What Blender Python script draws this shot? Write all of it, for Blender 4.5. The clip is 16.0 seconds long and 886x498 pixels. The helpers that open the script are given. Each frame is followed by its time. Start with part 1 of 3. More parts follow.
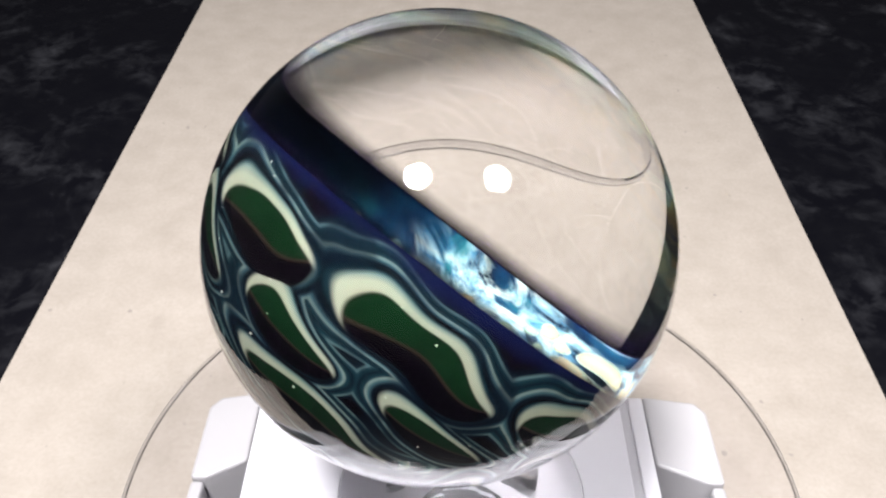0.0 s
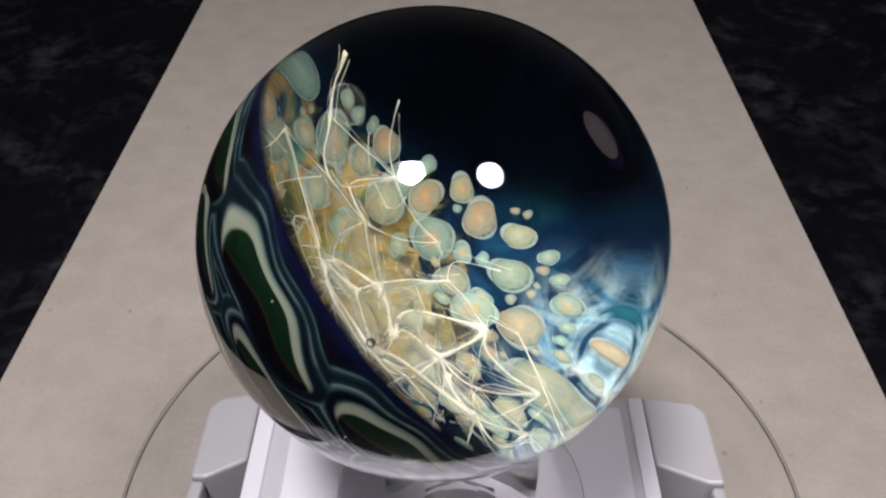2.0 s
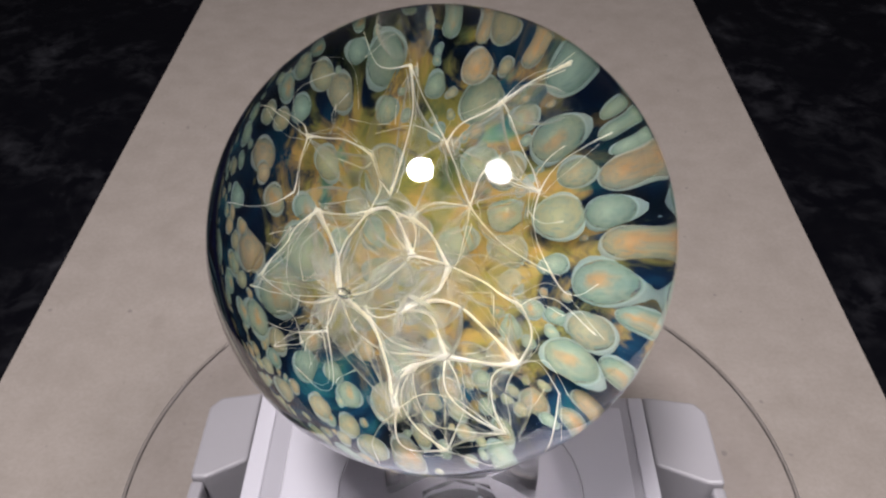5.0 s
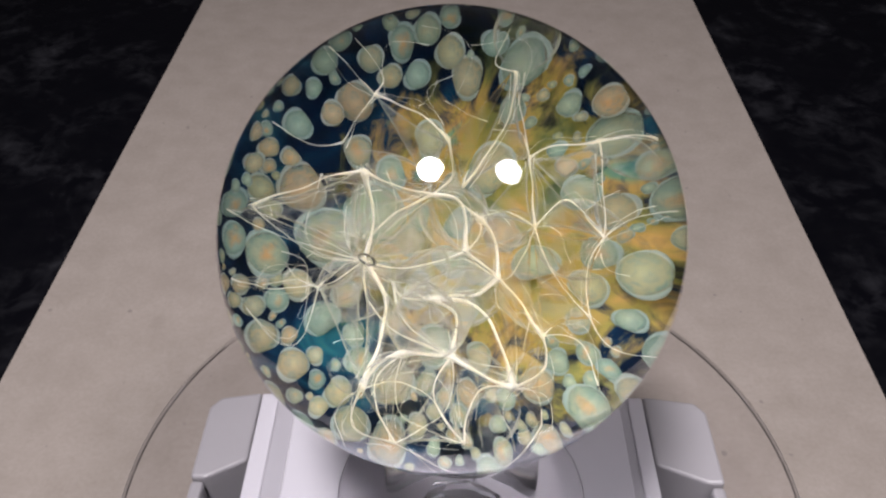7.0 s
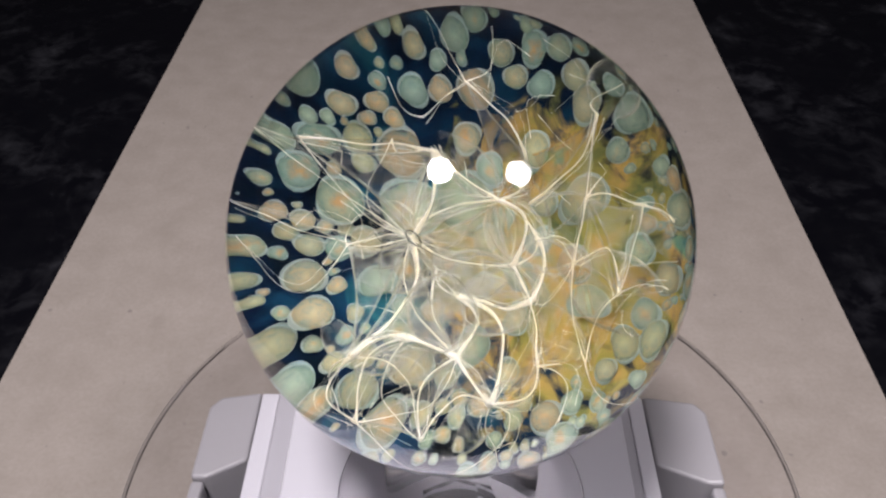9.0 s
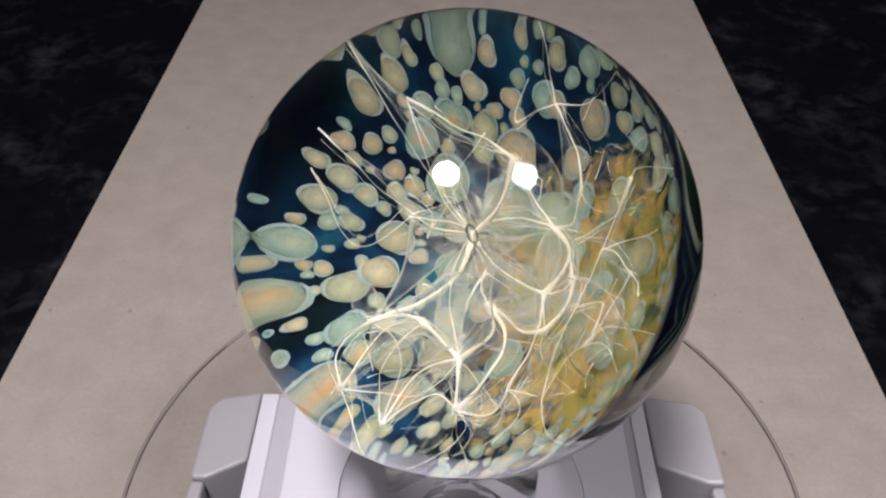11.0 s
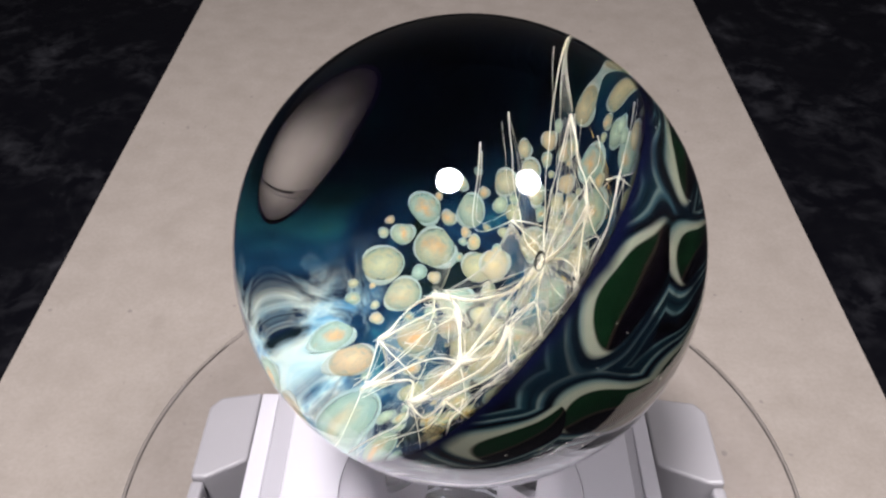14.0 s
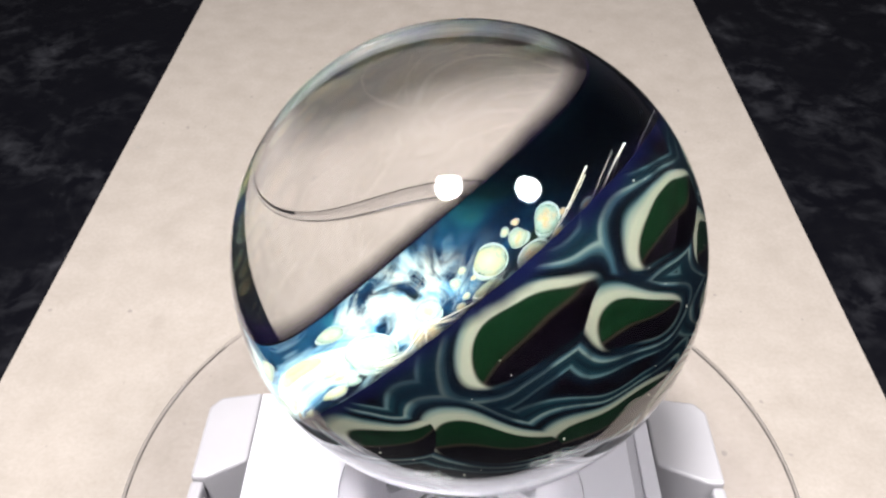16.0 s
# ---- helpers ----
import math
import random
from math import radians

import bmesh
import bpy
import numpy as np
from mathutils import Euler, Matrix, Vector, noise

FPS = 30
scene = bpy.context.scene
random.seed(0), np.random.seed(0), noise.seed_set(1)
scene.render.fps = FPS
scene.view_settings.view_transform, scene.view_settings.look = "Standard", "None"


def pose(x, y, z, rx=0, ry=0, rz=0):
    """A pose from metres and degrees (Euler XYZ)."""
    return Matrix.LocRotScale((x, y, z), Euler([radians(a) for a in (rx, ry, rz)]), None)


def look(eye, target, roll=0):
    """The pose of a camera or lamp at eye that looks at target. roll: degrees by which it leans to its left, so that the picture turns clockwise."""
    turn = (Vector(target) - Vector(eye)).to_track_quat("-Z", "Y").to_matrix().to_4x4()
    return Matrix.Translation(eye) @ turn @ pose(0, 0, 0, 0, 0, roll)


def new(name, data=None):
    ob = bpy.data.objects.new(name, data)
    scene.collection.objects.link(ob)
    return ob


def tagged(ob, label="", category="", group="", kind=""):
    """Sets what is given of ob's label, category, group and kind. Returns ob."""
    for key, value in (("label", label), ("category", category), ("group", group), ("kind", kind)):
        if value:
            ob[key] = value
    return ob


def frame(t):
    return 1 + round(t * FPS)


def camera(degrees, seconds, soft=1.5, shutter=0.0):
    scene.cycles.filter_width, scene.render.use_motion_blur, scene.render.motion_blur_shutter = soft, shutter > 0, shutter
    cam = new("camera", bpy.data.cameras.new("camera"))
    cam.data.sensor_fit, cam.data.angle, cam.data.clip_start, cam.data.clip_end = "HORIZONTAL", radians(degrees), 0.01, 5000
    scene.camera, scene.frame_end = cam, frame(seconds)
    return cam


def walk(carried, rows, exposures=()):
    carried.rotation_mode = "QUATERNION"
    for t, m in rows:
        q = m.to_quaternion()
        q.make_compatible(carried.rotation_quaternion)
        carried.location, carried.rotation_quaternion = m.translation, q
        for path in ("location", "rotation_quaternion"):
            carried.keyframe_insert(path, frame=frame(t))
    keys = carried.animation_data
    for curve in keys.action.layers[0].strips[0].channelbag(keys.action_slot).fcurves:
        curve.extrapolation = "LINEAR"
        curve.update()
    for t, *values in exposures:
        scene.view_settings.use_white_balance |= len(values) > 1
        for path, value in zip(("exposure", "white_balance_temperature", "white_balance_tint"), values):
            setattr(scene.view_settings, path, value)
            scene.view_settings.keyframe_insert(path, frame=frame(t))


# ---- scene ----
cam = camera(55.2, 16.0, soft=2.4)
EYE = pose(0, 0, 0.1605, 49.26, 0, 0.868)
walk(cam, [(0, EYE), (16, EYE)],
     exposures=[(0, 1.34, 6500, 4), (0.5, 1.05, 6500, 5), (1.0, 0.55, 6500, 6), (1.5, 0.3, 6500, 7), (2.0, 0.2, 6500, 8), (3.0, 0.08, 6500, 9),
                (4.0, 0.02, 6500, 10), (7.0, 0.0, 6500, 13), (9.0, 0.02, 6500, 13), (11.5, 0.12, 6500, 12), (12.5, 0.22, 6500, 10), (13.0, 0.28, 6500, 10),
                (14.0, 0.47, 6500, 10), (15.0, 0.74, 6500, 9), (15.5, 0.97, 6500, 7), (16.0, 1.3, 6500, 5)])

# ---- sizes ----
R = 0.030                       # marble radius
AXIS = (0.0018, 0.0836)         # turntable axis
DISC_TOP = 0.0315
STAND_Z = DISC_TOP + 0.0003
BASE_Y = 0.0775                 # middle of the turntable's body
TURN = [(0, 128), (2, 92), (4, 58.5), (6, 26.5), (8, -5), (10, -36), (12, -68.5), (14, -95.5), (16, -122)]
TILT = 50.0
DISH = 0.47                     # depth of the coloured dish, in radii
RIM = 0.965                     # radius of the dish's rim, in radii

# ---- light ----
world = bpy.data.worlds.new("World")
scene.world = world
world.use_nodes = True
world.node_tree.nodes["Background"].inputs["Color"].default_value = (0.8, 0.85, 1, 1)
world.node_tree.nodes["Background"].inputs["Strength"].default_value = 0.02

LAMPS = [((-0.0644, -0.054, 0.4885), 3.35, 0.080), ((0.3338, -0.1395, 0.8115), 2.6, 0.160)]
TARGET = (0.0, 0.085, 0.06)
for place, watts, size in LAMPS:
    light = bpy.data.lights.new("led_light", "AREA")
    light.shape, light.size, light.energy, light.color = "DISK", size, watts, (0.985, 0.95, 0.965)
    new("led_light", light).matrix_world = look(place, TARGET)


# ---- node helpers ----
class Nodes:
    def __init__(self, name):
        self.mat = bpy.data.materials.new(name)
        self.mat.use_nodes = True
        self.t = self.mat.node_tree
        self.bsdf = self.t.nodes["Principled BSDF"]

    def put(self, socket, value):
        if isinstance(value, bpy.types.NodeSocket):
            self.t.links.new(value, socket)
        else:
            socket.default_value = value

    def add(self, kind, out=0, **ins):
        n = self.t.nodes.new(kind)
        for k, v in ins.items():
            self.put(n.inputs[k.replace("_", " ")], v)
        return n.outputs[out]

    def math(self, op, a, b=0.0, clamp=False):
        n = self.t.nodes.new("ShaderNodeMath")
        n.operation, n.use_clamp = op, clamp
        self.put(n.inputs[0], a)
        self.put(n.inputs[1], b)
        return n.outputs[0]

    def attribute(self, name):
        n = self.t.nodes.new("ShaderNodeAttribute")
        n.attribute_name = name
        return n.outputs["Fac"]

    def mix(self, fac, a, b, blend="MIX"):
        n = self.t.nodes.new("ShaderNodeMix")
        n.data_type, n.blend_type = "RGBA", blend
        self.put(n.inputs[0], fac)
        for s, v in ((n.inputs[6], a), (n.inputs[7], b)):
            self.put(s, v if isinstance(v, bpy.types.NodeSocket) else (*v, 1))
        return n.outputs[2]

    def ramp(self, fac, stops, mode="LINEAR"):
        n = self.t.nodes.new("ShaderNodeValToRGB")
        n.color_ramp.interpolation = mode
        els = n.color_ramp.elements
        while len(els) < len(stops):
            els.new(0.5)
        for e, (p, col) in zip(els, stops):
            e.position = p
            e.color = (*col, 1) if not isinstance(col, (int, float)) else (col, col, col, 1)
        self.put(n.inputs[0], fac)
        return n.outputs[0]

    def noise(self, scale, detail=4.0, rough=0.55, vec=None, distort=0.0, out=0):
        n = self.t.nodes.new("ShaderNodeTexNoise")
        n.inputs["Scale"].default_value, n.inputs["Detail"].default_value = scale, detail
        n.inputs["Roughness"].default_value, n.inputs["Distortion"].default_value = rough, distort
        if vec is not None:
            self.put(n.inputs["Vector"], vec)
        return n.outputs[out]

    def coords(self, kind="Object"):
        return self.add("ShaderNodeTexCoord", kind)

    def vec(self, op, a, b=(0, 0, 0), scale=None):
        n = self.t.nodes.new("ShaderNodeVectorMath")
        n.operation = op
        self.put(n.inputs[0], a)
        if scale is not None:
            self.put(n.inputs["Scale"], scale)
        else:
            self.put(n.inputs[1], b)
        return n.outputs["Value"] if op in ("LENGTH", "DOT_PRODUCT") else n.outputs[0]

    def set(self, **ins):
        for k, v in ins.items():
            self.put(self.bsdf.inputs[k.replace("_", " ")], v)
        return self

    def bump(self, height, strength=0.2, distance=0.001):
        self.set(Normal=self.add("ShaderNodeBump", 0, Height=height, Strength=strength, Distance=distance))
        return self


# ---- materials ----
def mat_glass(name, ior=1.5, tint=(1, 1, 1), rough=0.0):
    k = Nodes(name)
    k.set(Base_Color=(*tint, 1), Roughness=rough, IOR=ior, Transmission_Weight=1.0)
    return k.mat


def mat_paper():
    k = Nodes("beige_card")
    co = k.coords()
    big = k.noise(14, 3, 0.5, co)
    mid = k.noise(90, 5, 0.65, co)
    fine = k.noise(900, 4, 0.7, co)
    c = k.ramp(mid, [(0.3, (0.239, 0.206, 0.181)), (0.7, (0.298, 0.26, 0.234))])
    c = k.mix(k.math("MULTIPLY", big, 0.35), c, (0.307, 0.267, 0.239))
    c = k.mix(k.ramp(fine, [(0.35, 0.25), (0.6, 0.0)]), c, (0.176, 0.147, 0.122))
    spots = k.ramp(k.noise(55, 2, 0.4, co), [(0.70, 0.0), (0.78, 0.35)])
    c = k.mix(spots, c, (0.189, 0.16, 0.139))
    dots = k.ramp(k.noise(330, 1, 0.3, co), [(0.77, 0.0), (0.80, 0.5)])
    c = k.mix(dots, c, (0.12, 0.10, 0.10))
    k.set(Base_Color=c, Roughness=0.75).bump(fine, 0.15, 0.0003)
    return k.mat


def mat_granite():
    k = Nodes("black_granite")
    co = k.coords()
    cloud = k.noise(28, 5, 0.65, co, 0.6)
    veil = k.noise(110, 3, 0.6, co, 0.4)
    fl = k.math("MULTIPLY", k.ramp(cloud, [(0.45, 0.0), (0.75, 1.0)]), k.ramp(veil, [(0.42, 0.0), (0.8, 1.0)]))
    c = k.mix(fl, (0.0022, 0.0022, 0.0036), (0.034, 0.034, 0.040))
    k.set(Base_Color=c, Roughness=k.ramp(veil, [(0.3, 0.32), (0.7, 0.5)]), Specular_IOR_Level=0.15)
    return k.mat


def mat_plain(name, col, rough, scale=60, vary=0.08, metal=0.0):
    k = Nodes(name)
    n = k.noise(scale, 4, 0.6, k.coords())
    dark = tuple(v * (1 - 2 * vary) for v in col)
    k.set(Base_Color=k.mix(n, dark, col), Roughness=rough, Metallic=metal)
    return k.mat


# tongues of the combed back: longitude, depth below the rim, slant, half length, half width
COMB = ((9, 10, 4, 0.22, 0.09), (50, 10, -14, 0.26, 0.10), (94, 12, -12, 0.25, 0.10), (138, 14, -10, 0.28, 0.11),
        (183, 11, -12, 0.25, 0.10), (227, 13, -8, 0.26, 0.10), (272, 11, -14, 0.24, 0.11), (318, 12, -10, 0.26, 0.09))
COMB_LOW = ((27, 25, 30, 0.22, 0.12), (74, 24, 11, 0.20, 0.13), (111, 26, 5, 0.18, 0.11), (155, 29, -11, 0.22, 0.08),
            (203, 27, 8, 0.21, 0.12), (249, 25, 12, 0.20, 0.11), (294, 28, -6, 0.22, 0.12), (340, 26, 16, 0.20, 0.11))
COMB_DEEP = ((50, 43, 20, 0.24, 0.12), (125, 46, -8, 0.26, 0.12), (195, 48, 12, 0.24, 0.13), (265, 45, 5, 0.26, 0.12), (330, 47, -10, 0.24, 0.12), (90, 68, 0, 0.26, 0.14))


def mat_swirl():
    """Combed opaque glass on the back of the marble: green and black tongues with cream edges, teal streams between."""
    k = Nodes("combed_glass")
    p = k.vec("SCALE", k.coords(), scale=1 / R)
    warp = k.noise(1.8, 1, 0.4, p, out=1)
    q = k.vec("NORMALIZE", k.vec("ADD", p, k.vec("SCALE", k.vec("SUBTRACT", warp, (0.5, 0.5, 0.5)), scale=0.34)))
    near, side = None, None
    for lon, lat, slant, half, wide in COMB + COMB_LOW + COMB_DEEP:
        lo, la, sl = math.radians(lon), math.radians(lat), math.radians(slant)
        c = Vector((math.cos(lo) * math.cos(la), math.sin(lo) * math.cos(la), -math.sin(la)))
        east = Vector((-math.sin(lo), math.cos(lo), 0))
        e1 = east * math.cos(sl) + east.cross(c) * math.sin(sl)
        u, v = k.vec("DOT_PRODUCT", q, tuple(e1 / (1.18 * half))), k.vec("DOT_PRODUCT", q, tuple(c.cross(e1) / (1.20 * wide)))
        v = k.math("ADD", v, k.math("MULTIPLY", k.math("SINE", k.math("MULTIPLY", u, 2.0)), 0.34))
        v = k.math("MULTIPLY", v, k.math("MAXIMUM", k.math("ADD", k.math("MULTIPLY", u, 0.16), 1.0), 0.45))
        u = k.math("ADD", u, k.math("MULTIPLY", v, 0.32))
        away = k.math("MULTIPLY", k.math("MAXIMUM", k.math("SUBTRACT", 0.6, k.vec("DOT_PRODUCT", q, tuple(c))), 0.0), 30.0)
        d = k.math("ADD", k.math("POWER", k.math("ADD", k.math("MULTIPLY", u, u), k.math("MULTIPLY", v, v)), 0.5), away)
        if near is None:
            near, side = d, v
        else:
            first = k.math("LESS_THAN", d, near)
            side = k.math("ADD", k.math("MULTIPLY", side, k.math("SUBTRACT", 1.0, first)), k.math("MULTIPLY", v, first))
            near = k.math("MINIMUM", near, d)
    black, dark, teal, blue = (0.003, 0.002, 0.004), (0.004, 0.009, 0.017), (0.010, 0.036, 0.048), (0.012, 0.034, 0.066)
    pale, cream, green, brown = (0.19, 0.25, 0.225), (0.36, 0.37, 0.285), (0.0045, 0.018, 0.0075), (0.035, 0.022, 0.017)
    core = k.ramp(k.math("ADD", k.math("MULTIPLY", side, 0.5), 0.5), [(0.0, black), (0.39, black), (0.43, brown), (0.46, green), (1.0, (0.0055, 0.023, 0.010))])
    lip = k.math("MULTIPLY", k.math("ADD", near, k.math("MULTIPLY", side, 0.36)), 0.6)
    core = k.mix(k.ramp(lip, [(0.485, 0.0), (0.52, 1.0)]), core, k.ramp(lip, [(0.485, brown), (0.53, cream), (0.63, cream), (0.72, pale), (0.79, (0.05, 0.11, 0.12)), (0.83, dark)]))
    ripple = k.math("ADD", near, k.math("MULTIPLY", k.noise(2.2, 2, 0.5, p), 0.5))
    flow = k.ramp(k.math("MULTIPLY", ripple, 0.5),
                  [(0.56, (0.10, 0.14, 0.13)), (0.60, teal), (0.635, black), (0.68, dark), (0.71, (0.045, 0.10, 0.12)), (0.735, (0.21, 0.26, 0.23)), (0.755, teal), (0.80, dark),
                   (0.85, teal), (0.875, (0.10, 0.16, 0.16)), (0.90, dark), (0.96, black), (1.0, black)])
    fade = k.ramp(k.noise(3.4, 2, 0.5, p, 0.8), [(0.40, 0.75), (0.56, 0.0)])
    flow = k.mix(fade, flow, k.ramp(ripple, [(0.55, black), (0.8, dark)]))
    col = k.mix(k.ramp(near, [(0.92, 0.0), (1.03, 1.0)]), core, flow)
    s = k.t.nodes.new("ShaderNodeSeparateXYZ")
    k.put(s.inputs[0], p)
    edge = k.ramp(k.math("ADD", k.math("MULTIPLY", s.outputs[2], -1.0), k.math("MULTIPLY", k.noise(4, 3, 0.5, p), 0.12)), [(0.08, 1.0), (0.13, 0.0)])
    col = k.mix(edge, col, (0.005, 0.007, 0.032))
    k.set(Base_Color=col, Roughness=0.5, Specular_IOR_Level=0.0)
    return k.mat


def mat_dish():
    """Inner face of the coloured backing: dark blue with teal, olive and amber clouds, shade painted on its flanks."""
    k = Nodes("blue_amber_glass")
    p = k.vec("SCALE", k.coords(), scale=1 / R)
    s = k.t.nodes.new("ShaderNodeSeparateXYZ")
    k.put(s.inputs[0], p)
    rho = k.math("POWER", k.math("ADD", k.math("MULTIPLY", s.outputs[0], s.outputs[0]), k.math("MULTIPLY", s.outputs[1], s.outputs[1])), 0.5)
    n1 = k.noise(3.2, 4, 0.6, p, 1.4)
    n2 = k.noise(7.0, 5, 0.6, p, 2.0)
    c = k.ramp(n1, [(0.30, (0.004, 0.009, 0.006)), (0.46, (0.004, 0.013, 0.036)), (0.58, (0.008, 0.045, 0.09)), (0.68, (0.02, 0.13, 0.16)), (0.8, (0.06, 0.15, 0.10))])
    side = k.math("ADD", k.math("MULTIPLY", s.outputs[0], 0.75), 0.10)
    warm = k.math("SUBTRACT", k.math("ADD", k.math("MULTIPLY", n2, 1.3), side), k.math("MULTIPLY", k.math("POWER", rho, 2.0), 1.7))
    gold = k.ramp(n1, [(0.32, (0.09, 0.13, 0.06)), (0.46, (0.30, 0.27, 0.07)), (0.58, (0.54, 0.33, 0.10)), (0.65, (0.20, 0.34, 0.20)), (0.74, (0.07, 0.26, 0.28))])
    c = k.mix(k.ramp(warm, [(0.46, 0.0), (0.72, 1.0)]), c, gold)
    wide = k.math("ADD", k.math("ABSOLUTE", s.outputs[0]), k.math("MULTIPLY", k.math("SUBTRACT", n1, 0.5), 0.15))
    # near-black colour on both flanks stands for the unlit far wall
    flank_shade = k.math("MULTIPLY", k.ramp(wide, [(0.60, 0.0), (0.74, 0.95)]), k.ramp(s.outputs[1], [(0.05, 1.0), (0.3, 0.0)]))
    crest = k.math("MULTIPLY", k.ramp(k.math("ADD", rho, k.math("MULTIPLY", n2, 0.15)), [(0.80, 0.0), (0.92, 0.9)]), k.ramp(s.outputs[1], [(0.0, 0.0), (0.3, 1.0)]))
    c = k.mix(crest, c, gold)
    c = k.mix(flank_shade, c, (0.0014, 0.0018, 0.003))
    stretch = k.add("ShaderNodeMapping", 0, Vector=p, Scale=(2.2, 5.0, 2.2), Rotation=(0, 0, 0.5))
    streak = k.ramp(k.noise(2.2, 4, 0.6, stretch, 1.5), [(0.44, 0.0), (0.62, 1.0)])
    low = k.ramp(k.math("MULTIPLY", s.outputs[1], -1.0), [(0.56, 0.0), (0.72, 0.9)])
    pale = k.ramp(n2, [(0.35, (0.10, 0.30, 0.48)), (0.5, (0.42, 0.62, 0.66)), (0.65, (0.66, 0.72, 0.62))])
    c = k.mix(k.math("MULTIPLY", k.math("MULTIPLY", streak, low), k.ramp(wide, [(0.46, 1.0), (0.64, 0.0)])), c, pale)
    k.set(Base_Color=c, Roughness=0.5, Specular_IOR_Level=0.0).bump(n2, 0.25, 0.0006)
    return k.mat


def mat_cell():
    """One opal cell: amber heart, cream body, blue-green rim with a pale edge."""
    k = Nodes("opal_cell")
    p = k.coords()
    s = k.t.nodes.new("ShaderNodeSeparateXYZ")
    k.put(s.inputs[0], p)
    r = k.math("POWER", k.math("ADD", k.math("MULTIPLY", s.outputs[0], s.outputs[0]), k.math("MULTIPLY", s.outputs[1], s.outputs[1])), 0.5)
    r = k.math("ADD", r, k.math("MULTIPLY", k.math("SUBTRACT", k.noise(1.6, 3, 0.5, p), 0.5), 0.5))
    rnd = k.add("ShaderNodeObjectInfo", "Random")
    r2 = k.math("POWER", k.math("ADD", k.math("MULTIPLY", s.outputs[0], s.outputs[0]), k.math("MULTIPLY", s.outputs[1], s.outputs[1])), 0.5)
    body = k.ramp(rnd, [(0.0, (0.62, 0.63, 0.38)), (0.3, (0.76, 0.57, 0.34)), (0.55, (0.55, 0.64, 0.44)), (1.0, (0.44, 0.63, 0.52))])
    aside = k.vec("ADD", p, k.vec("SCALE", k.vec("SUBTRACT", k.noise(0.9, 2, 0.5, k.vec("ADD", p, k.vec("SCALE", (1.0, 0.7, 0.3), scale=k.math("MULTIPLY", rnd, 40.0))), out=1), (0.5, 0.5, 0.5)), scale=1.8))
    r = k.vec("LENGTH", k.vec("MULTIPLY", aside, (1, 1, 0)))
    heart = k.math("MULTIPLY", k.ramp(r, [(0.15, 1.0), (0.60, 0.0)]), k.ramp(k.math("FRACT", k.math("MULTIPLY", rnd, 7.3)), [(0.35, 0.05), (0.85, 0.9)]))
    body = k.mix(heart, body, (0.78, 0.45, 0.19))
    body = k.mix(k.ramp(k.noise(2.6, 4, 0.6, p, 1.0), [(0.44, 0.0), (0.66, 0.6)]), body, (0.26, 0.44, 0.38))
    body = k.mix(k.ramp(r, [(0.75, 0.0), (1.1, 0.5)]), body, (0.30, 0.52, 0.46))
    body = k.mix(k.ramp(r2, [(0.90, 0.0), (0.955, 0.5), (0.99, 0.5)]), body, (0.68, 0.84, 0.84))
    k.set(Base_Color=body, Roughness=0.5, Specular_IOR_Level=0.0,
          Alpha=k.ramp(r2, [(0.0, 0.72), (0.65, 0.52), (0.90, 0.40), (0.95, 0.58), (1.0, 0.45)]))
    return k.mat


def mat_lace():
    k = Nodes("white_glass_thread")
    n = k.noise(500, 3, 0.5, k.coords())
    k.set(Base_Color=k.ramp(n, [(0.3, (0.97, 0.90, 0.66)), (0.65, (0.98, 0.96, 0.86))]), Roughness=0.4, Specular_IOR_Level=0.1)
    return k.mat


def mat_rim():
    """Thin purple-black glass that fades out above the rim of the backing."""
    k = Nodes("purple_rim_film")
    s = k.t.nodes.new("ShaderNodeSeparateXYZ")
    k.put(s.inputs[0], k.coords())
    a = k.ramp(k.math("ADD", k.math("MULTIPLY", s.outputs[2], 1 / R), k.math("MULTIPLY", k.noise(120, 3, 0.5, k.coords()), 0.04)),
               [(0.01, 1.0), (0.028, 0.75), (0.058, 0.0)])
    k.set(Base_Color=(0.006, 0.004, 0.016, 1), Roughness=0.5, Specular_IOR_Level=0.0, Alpha=a)
    return k.mat


def mat_veil(name="fumed_glass_veil", low=(0.88, 0.80, 0.52), high=(0.90, 0.94, 0.84), thin=0.0, thick=0.25):
    """Fumed glass film, milky and streaked, mostly clear."""
    k = Nodes(name)
    p = k.coords()
    n = k.noise(260, 4, 0.6, p, 2.5)
    k.set(Base_Color=k.ramp(n, [(0.3, low), (0.7, high)]), Roughness=0.5, Specular_IOR_Level=0.0,
          Alpha=k.math("ADD", k.ramp(n, [(0.38, thin), (0.78, thick)]), k.ramp(k.attribute("edge"), [(0.0, 0.36), (0.2, 0.0)]), clamp=True))
    return k.mat


def mat_sheet():
    """Thin flat acrylic: light goes straight through with a small loss, and its polished face mirrors a little."""
    k = Nodes("clear_disc_acrylic")
    clear = k.add("ShaderNodeBsdfTransparent", Color=(0.95, 0.945, 0.955, 1))
    gloss = k.add("ShaderNodeBsdfGlossy", Color=(1, 1, 1, 1), Roughness=0.02)
    f = k.add("ShaderNodeFresnel", IOR=1.45)
    n = k.t.nodes.new("ShaderNodeMixShader")
    k.put(n.inputs[0], f), k.put(n.inputs[1], clear), k.put(n.inputs[2], gloss)
    k.put(k.t.nodes["Material Output"].inputs["Surface"], n.outputs[0])
    return k.mat


